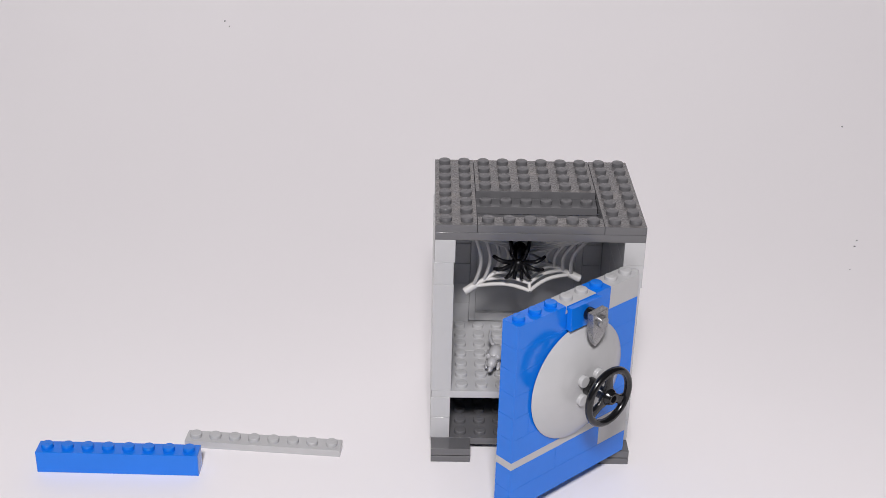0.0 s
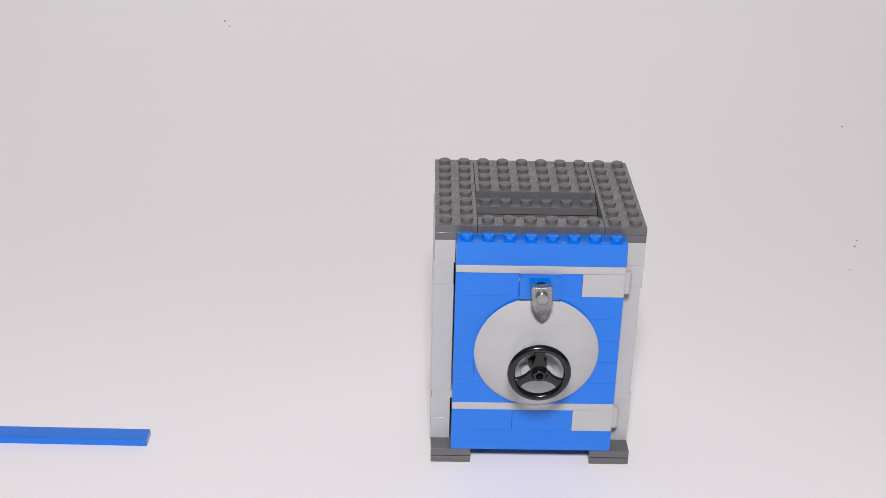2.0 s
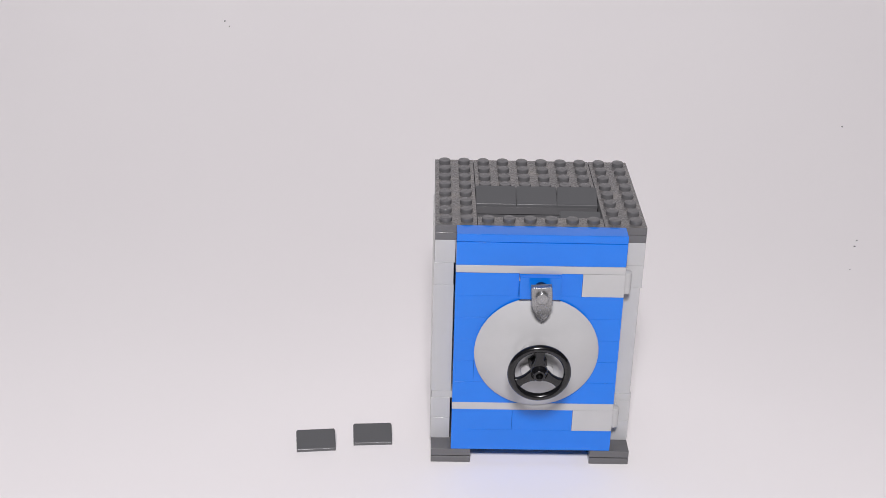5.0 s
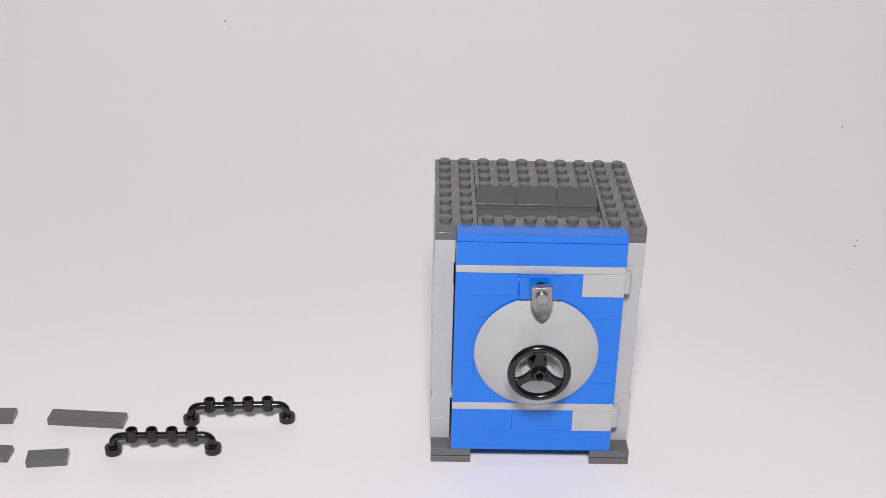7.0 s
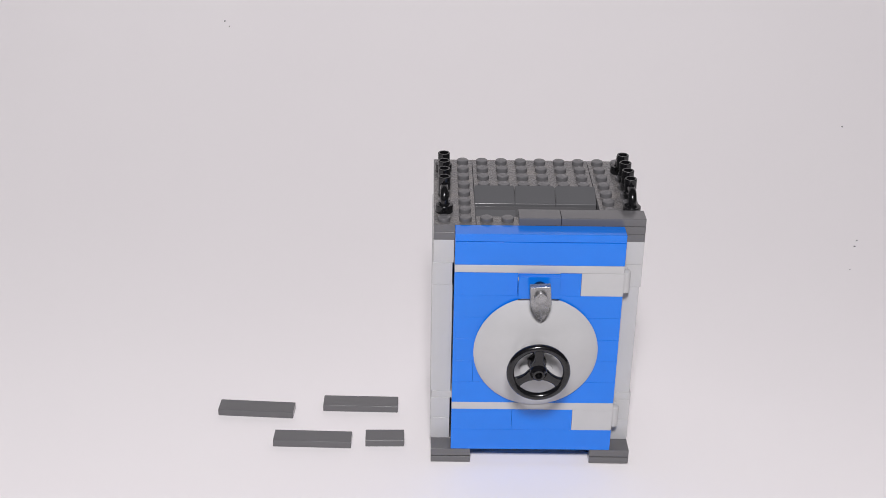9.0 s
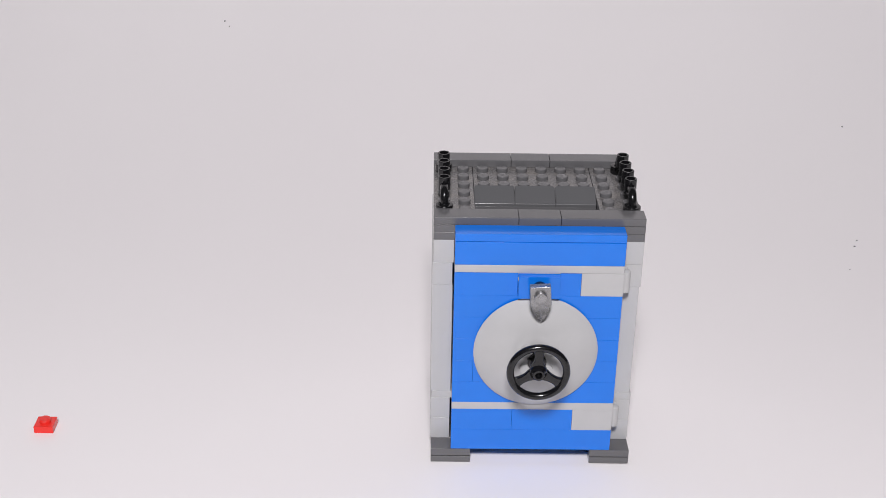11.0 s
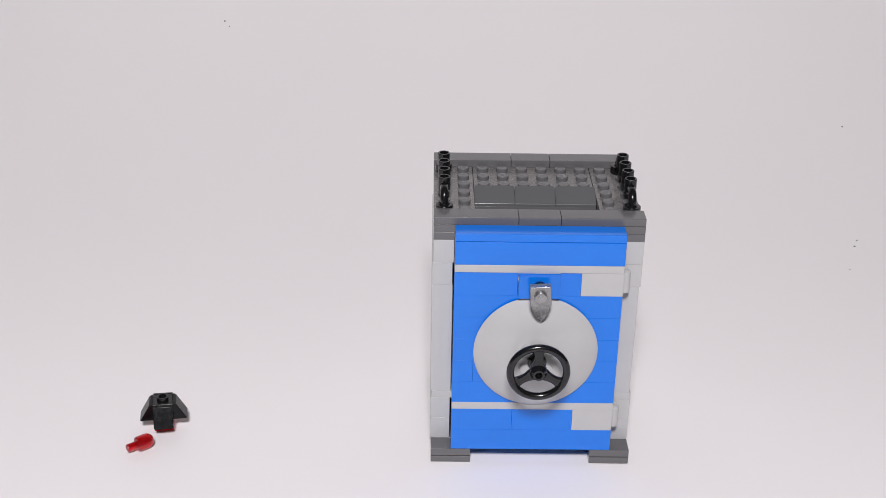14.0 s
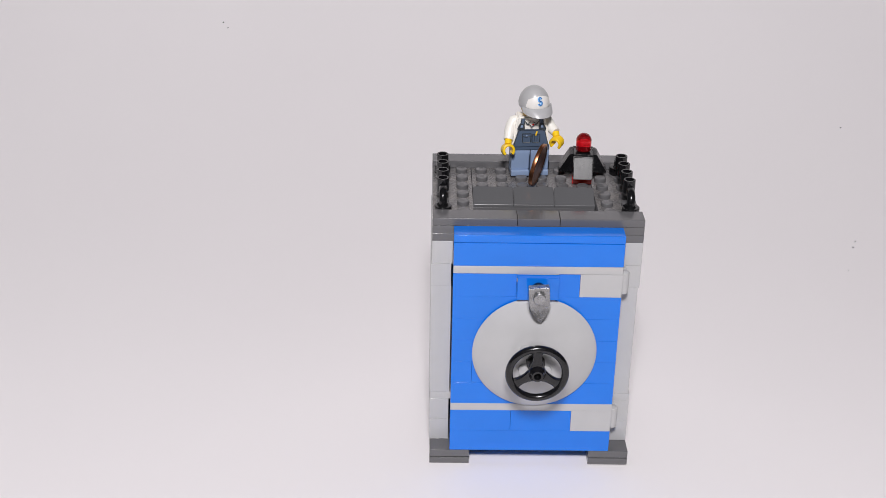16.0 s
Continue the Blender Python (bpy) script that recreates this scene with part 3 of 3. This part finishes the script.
    ball(bm, -1.9, -4.02, 17.7, 0.35, 0.15, 0.3, 1, 8, lean.copy())
    line([(1.2, 15.0), (1.2, 18.0)], 0.12)
    line([(2.3, 15.0), (2.3, 18.0)], 0.12)
    line([(1.7, 17.8), (2.2, 19.6)], 0.34, 0, -4.0)
    for sx, up in ((-1, 0.0), (1, 3.0)):                 # arms and grips; one is raised a little
        x = sx * (9.2 + 0.2 * up)
        tube(bm, [(sx * 5.0, 0.2, 23.4), (sx * 6.6, 0.1, 22.6), (sx * 7.7, -0.4, 20.6), (sx * 8.5, -1.4, 18.2 + up * 0.5), (x, -3.6, 15.6 + up)], [1.6, 2.25, 2.35, 2.2, 1.9], 16, mat=3)
        tube(bm, [(x, -3.6, 15.7 + up), (x + sx * 0.2, -5.0, 14.2 + up)], 1.45, 14, mat=0)
        grip(bm, shift(x + sx * 0.3, -5.9, 12.2 + up) @ turn(rz=8 if sx < 0 else -34) @ turn(rx=-14 if sx < 0 else 10))
    nod = turn(rz=17) @ shift(0, 0, 26) @ turn(rx=14) @ shift(0.8, 0, -25.6)
    lathe(bm, [(0, 24.6), (3.4, 24.6), (3.4, 25.8), (4.6, 26.2), (5.1, 27.2), (5.1, 33), (0, 33)], 28, nod.copy(), 0)

    def crown(az, el, k=1.0):
        a, e = radians(az), radians(el)
        return (6.15 * k * math.sin(a) * math.cos(e), 0.4 - 6.6 * k * math.cos(a) * math.cos(e), 29.6 + 7.4 * k * math.sin(e))

    sheet(bm, [[crown(10 * i, 0) for i in range(37)]] + [[crown(10 * i, min(9 * j, 89.7)) for i in range(37)] for j in range(1, 11)], 0.6, 4, nod.copy())
    lathe(bm, [(0, 28.4), (5.7, 28.4), (6.0, 28.7), (6.1, 29.8)], 36, nod @ shift(0, 0.4, 0) @ Matrix.Diagonal((1, 1.07, 1, 1)), 4)
    rows = []
    for j in range(6):
        u = j / 5
        row = []
        for i in range(17):
            az = -70 + 140 * i / 16
            x, y, z = crown(az, 3)
            reach = 3.9 * max(0.0, math.cos(radians(az) * 1.2)) ** 0.45
            row.append((x * (1 - 0.02 * u), y - 0.90 * reach * u, z + 0.5 - 0.035 * x * x * (0.3 + 0.7 * u) - reach * (0.25 * u + 0.25 * u * u)))
        rows.append(row)
    sheet(bm, rows, 0.8, 4, nod.copy())
    sheet(bm, [[crown(-58 + 116 * i / 16, 8 + (44 - 0.0055 * (-58 + 116 * i / 16) ** 2) * j / 6, 1.012) for i in range(17)] for j in range(7)], 0.12, 5, nod.copy())
    letter = [(0.9 * math.cos(a), 0.95 + 0.95 * math.sin(a)) for a in [radians(10 + i * 26) for i in range(11)]]
    letter = letter + [(-x, -z) for x, z in letter[::-1]]
    for width, mat, k in ((0.5, 7, 1.0), (0.2, 9, 1.05)):
        tube(bm, [crown(x * 7.5 - 3, 34.5 + z * 6, k) for x, z in letter], width, 8, mat=mat, m=nod.copy())
    ob = finish("toy_figure", bm, [SKIN, CLOTH, DENIM, CREAM, CAPGREY, WHITE, INK, PRINT, RED, NAVY])
    return tagged(ob, "toy figure with grey cap, white shirt and blue overalls", "toy figure")


GREY_BAR = piece_of("toy_plate", 8, 1, LIGHT, True, "long light grey plate with eight studs", "toy plate")
BLUE_BAR = piece_of("toy_brick", 8, 3, BLUE, True, "long blue brick with eight studs", "toy brick")
CAP = piece_of("toy_tile", 8, 1, BLUE, False, "long smooth blue tile with sharp edges", "toy tile")
WIDE = [slope("roof_slope", 16, SLATE, "dark grey low slope two studs wide", "grey slopes of the roof slot") for _ in range(6)]
LONG = [piece_of("toy_tile", 4, 1, DARK, False, "dark grey smooth tile four studs long", "toy tile", "long edge tiles of the roof") for _ in range(4)]
SHORT = [piece_of("toy_tile", 2, 1, DARK, False, "dark grey smooth tile two studs long", "toy tile", "short edge tiles of the roof") for _ in range(2)]
RAILS = [railing("glossy black railing with four open studs") for _ in range(2)]
RED_PLATE = piece_of("toy_plate", 1, 1, RED, True, "small red plate with one stud", "toy plate")
CORE = four_way_brick()
WINGS = [slope("beacon_slope", 8, SCUFFED, "black low slope one stud wide", "black slopes of the beacon") for _ in range(4)]
LAMP = red_lamp()
FIGURE = doll()
COIN = coin()


# ---- what moves: each thing stands still between short hops ----
def at(x, y, rz=0.0, z=0.0, rx=0.0, ry=0.0):
    return pose(x * MM, y * MM, z * MM, rx, ry, rz)


LEAN = pose(0, 0, 0, 0, -0.33, 0)       # pressing a railing on leaves the safe leaning a little
LEANS = 8.3


def leaned(states):
    """What sits on the safe leans with it."""
    out = []
    for i, (t, m) in enumerate(states):
        until = states[i + 1][0] if i + 1 < len(states) else 99
        on_safe = m.translation.z > 0.07
        out.append((t, LEAN @ m if on_safe and t >= LEANS else m))
        if on_safe and t < LEANS < until:
            out.append((LEANS, LEAN @ m))
    return out


def steps(thing, states):
    """Hold each pose until the next one's time, then hop there within a tenth of a second."""
    states = leaned(states)
    rows = [(0.0, states[0][1])]
    for (t0, a), (t1, b) in zip(states, states[1:]):
        if t1 - 0.1 > rows[-1][0] + 0.03:
            rows.append((t1 - 0.1, a))
        angle = math.degrees(a.to_quaternion().rotation_difference(b.to_quaternion()).angle)
        angle = min(angle, 360 - angle)
        if angle > 80:
            for k, t in ((1 / 3, t1 - 0.0667), (2 / 3, t1 - 0.0333)):
                rows.append((t, a.lerp(b, k)))
            rows.append((t1, b))
        else:
            rows.append((t1 - 0.0667, a))
            rows.append((t1 - 0.0333, b))
    if rows[-1][0] < 15.99:
        rows.append((16.0, states[-1][1]))
    walk(thing, rows)


def on_core(m, a):
    """Pose of a black slope stuck on the side of the core that faces the angle a; tall end down."""
    high = 5.1 if a == 0 else 5.8
    return m @ turn_m(a) @ Matrix.Translation((0, -4.0 * MM, high * MM)) @ pose(0, 0, 0, 90, 0, 0) @ pose(0, 0, 0, 0, 0, 180)


def turn_m(a):
    return pose(0, 0, 0, 0, 0, a)


def motions():
    top = 32 * P
    walk(SAFE, [(0.0, pose(0, 0, 0)), (LEANS - 0.0667, pose(0, 0, 0)), (LEANS - 0.0333, LEAN), (16.0, LEAN)])
    # the door swings shut
    hinge = (HINGE[0], HINGE[1])
    steps(DOOR, [(0, at(hinge[0] + 0.4, hinge[1], 41.2, 0.8)), (0.3, at(*hinge, 0))])
    # three long pieces go on top of the door
    steps(GREY_BAR, [(0, at(-68.2, 0.9, -4.9)), (0.3, at(-19.4, -13.9, -11.9)), (0.7, at(40, -4, 0, 27 * P))])
    steps(BLUE_BAR, [(0, at(-123.4, -15.3, -1.1)), (0.3, at(-82.4, -16.7, -3.2)), (0.7, at(-22.2, -19.1, -5.9)), (1.1, at(40, -4, 0, 28 * P))])
    steps(CAP, [(0, at(-265, 2, 4)), (1.1, at(-225, 1, 6)), (1.5, at(-182.5, 1.4, 6)), (1.9, at(-147.8, 4.2, -0.7)), (2.3, at(-89.4, 4.2, 1.2)),
                (2.7, at(-41.2, 0.4, -1.3)), (3.1, at(40, -4, 0, 31 * P + 0.12))])
    # six slopes close the slot
    back = [at(x, 28, 0, 31 * P) for x in (56, 40, 24)]
    front = [at(x, 12, 0, 30 * P) for x in (56, 40, 24)]
    e, d, c, b, a, f = WIDE
    steps(e, [(0, at(-230, 6)), (1.9, at(-196, 5, 2)), (2.3, at(-150.1, 4.2, -0.1)), (2.7, at(-102.8, 5.9, 5.9)), (3.1, at(-40.5, 10.9, -1.6)), (3.5, back[0])])
    steps(d, [(0, at(-252, 12)), (2.3, at(-192, 6, 1)), (2.7, at(-129.1, 5.7, -0.1)), (3.1, at(-73.4, 5.0, -0.8)), (3.5, at(-22.0, 8.4, 10.4)), (3.9, back[1])])
    steps(c, [(0, at(-274, 18)), (2.3, at(-216, 5)), (2.7, at(-167, 5.7, 1.4)), (3.1, at(-103.7, 1.1, -3)), (3.5, at(-54.3, 5.6, -0.3)), (3.9, at(-23, 9.5, 5.9)), (4.3, back[2])])
    steps(b, [(0, at(-296, 24)), (2.7, at(-206, 2, 6)), (3.1, at(-136.8, 0.5, 14.1)), (3.5, at(-82.4, 0.4, 9.2)), (3.9, at(-45.8, 4.1, 13.1)), (4.3, at(-24, 8, 6)), (4.7, front[0])])
    steps(a, [(0, at(-318, 30)), (2.7, at(-240, -4, 8)), (3.1, at(-169.3, -6.1, 8)), (3.5, at(-109.4, -6.5, 18.7)), (3.9, at(-73, -5, 5.7)), (4.3, at(-47, 2, 8)), (4.7, at(-24, 7, 4)), (5.1, front[1])])
    steps(f, [(0, at(-340, 36)), (3.1, at(-205, -12, 10)), (3.5, at(-131.8, -12.3, 11.7)), (3.9, at(-99.2, -11.3, 10.5)), (4.3, at(-73, -5, 8)), (4.7, at(-47, 2, 6)), (5.1, at(-24, 7, 4)), (5.5, front[2])])
    # railings
    first, second = RAILS
    steps(first, [(0, at(-260, 40)), (5.5, at(-200, 10, 2)), (5.9, at(-165, 12, 2)), (6.3, at(-127, 14.2, 0.6)), (6.7, at(-80.6, 19.0, 3.5)), (7.1, at(-40.6, 19.8, 3)), (7.45, at(9.5 * S, 4 * S, 45, 60)), (7.5, at(9.5 * S, 4 * S, 90, top))])
    steps(second, [(0, at(-260, 56)), (5.5, at(-225, -8, 4)), (5.9, at(-186, -7, 5)), (6.3, at(-147, -5.4, 6)), (6.7, at(-108.4, -3.9, 2.5)), (7.1, at(-65.6, -0.1, 3.7)), (7.5, at(-31.7, 5.5, 3.7)), (8.25, at(0.5 * S, 4 * S, 45, 60)), (8.3, at(0.5 * S, 4 * S, 90, top))])
    # edge tiles
    t1, t2, t3, t4 = LONG
    u1, u2 = SHORT
    steps(t1, [(0, at(-270, 72)), (5.9, at(-222, 9, 1)), (6.3, at(-181.4, 9.9, 1.1)), (6.7, at(-143.8, 16.9, -3.9)), (7.1, at(-84, 25, 0)), (7.5, at(-33.1, 31.7, -2)), (7.9, at(64, 4, 0, top))])
    steps(t2, [(0, at(-310, 72)), (6.3, at(-236, 14, 1)), (6.7, at(-190.5, 17.9, 1.1)), (7.1, at(-124, 22, 0)), (7.5, at(-75.6, 27.8, 1.5)), (7.9, at(-30, 31.3, -0.6)), (9.5, at(64, 60, 0, top))])
    steps(t3, [(0, at(-350, 72)), (6.7, at(-236, 20)), (7.1, at(-172, 21, -2)), (7.5, at(-118.2, 23.2, -2.8)), (7.9, at(-74, 26.3, -2.9)), (9.5, at(-38, 24, -2)), (10.3, at(16, 60, 0, top))])
    steps(t4, [(0, at(-390, 72)), (6.7, at(-250, -6)), (7.1, at(-184, -4, -3)), (7.5, at(-134.1, -3.7, -3.6)), (7.9, at(-105.4, 12.1, -0.9)), (8.3, at(-78.5, 0.3, -5.4)), (8.7, at(-48.5, 4.6, -1.1)), (9.1, at(16, 4, 0, top))])
    steps(u1, [(0, at(-270, 86)), (6.3, at(-200, -10, 5)), (6.7, at(-153.2, -11.3, 7)), (7.1, at(-108, -8, -3)), (7.5, at(-70.1, -0.3, 9.4)), (8.3, at(-18.9, 6, 1.4)), (8.7, at(40, 4, 0, top))])
    steps(u2, [(0, at(-290, 86)), (6.3, at(-222, -8)), (6.7, at(-176.6, -8.4, -4.2)), (7.1, at(-134, -7, -5)), (7.5, at(-100, -7.2, -4.3)), (8.3, at(-45.5, 3.4, 1.4)), (8.7, at(-18.9, 6.0, 1.4)), (9.9, at(40, 60, 0, top))])
    # the beacon: plate and core first, then slopes and lamp; the parts then travel together
    base = [(11.5, at(-114.4, 15.8, 4.0)), (12.7, at(-115.4, 16.2, -6)), (13.1, at(-113.7, 15.9, -2)), (13.5, at(-113.3, 16.0, 4)), (13.9, at(-111.3, 15.2, 9)),
            (14.3, at(-108.2, 15.0, 4)), (14.7, at(-49.1, 25.2, 22)), (15.1, at(-18.2, 27.2, 0)), (15.5, at(60.5, 44.6, -4, top))]
    lift = Matrix.Translation((0, 0, P * MM))
    steps(RED_PLATE, [(0, at(-250, 100)), (10.7, at(-160, 12)), (11.1, at(-118.9, 14.7, 3.5))] + base)
    steps(CORE, [(0, at(-262, 100)), (10.7, at(-205, 8)), (11.1, at(-163.2, 6.6, 8.6))] + [(t, lift @ m) for t, m in base])
    loose = [
        [(0, at(-274, 100, 80)), (11.5, at(-210, 12, 70)), (11.9, at(-162.4, 12.3, 92)), (12.3, at(-134.6, 10.9, 102))],
        [(0, at(-286, 100, 60)), (11.9, at(-206, 8, 60)), (12.3, at(-149.3, 6.8, 80)), (12.7, at(-127, 16.1, 102))],
        [(0, at(-298, 100, 60)), (11.9, at(-222, 10, 50)), (12.3, at(-163.8, 9.7, 68)), (12.7, at(-140.1, 16.0, 40)), (13.1, at(-131.9, 19.8, 98))],
        [(0, at(-310, 100, 60)), (11.9, at(-238, 8, 50)), (12.3, at(-178.0, 6.9, 64)), (12.7, at(-156.1, 16.2, 102)), (13.1, at(-142.9, 17.4, 103)), (13.5, at(-127.9, 10.2, 103))],
    ]
    for wing, rows, side, since in zip(WINGS, loose, (180, -90, 90, 0), (12.7, 13.1, 13.5, 13.9)):
        steps(wing, rows + [(t, on_core(lift @ m, side)) for t, m in base if t >= since - 0.01])
    seat = Matrix.Translation((0, 0, (P + 9.6 - 3.9) * MM))
    lying = lambda x, y, way: at(x, y, way, 3.1, 90) @ Matrix.Translation((0, 0, -5.5 * MM))
    steps(LAMP, [(0, lying(-322, 100, -20)), (12.3, lying(-215, 10, -20)), (12.7, lying(-166.4, 12.8, -18)), (13.1, lying(-147.7, 2.6, -18)),
                 (13.5, lying(-137.4, 11.1, -40)), (13.9, lying(-118.1, -2.6, 130))] + [(t, seat @ m) for t, m in base if t >= 14.29])
    # the figure and the coin come last
    steps(FIGURE, [(0, at(-290, 130)), (15.9, at(39.2, 50.4, 4, top + 1.0))])
    r, u, w = Vector((0.9997, 0.0168, 0.0)), Vector((-0.0075, 0.4449, 0.8955)), Vector((-0.015, -0.8954, 0.4449))
    nrm = ((r * 0.942 - u * 0.335) * 0.97 + w * 0.24).normalized()
    lean = nrm.to_track_quat("Z", "Y").to_matrix().to_4x4()
    steps(COIN, [(0, at(-320, 130, 0, 0.8)), (15.9, Matrix.Translation((0.0418, 0.0362, 0.1125)) @ lean)])


motions()
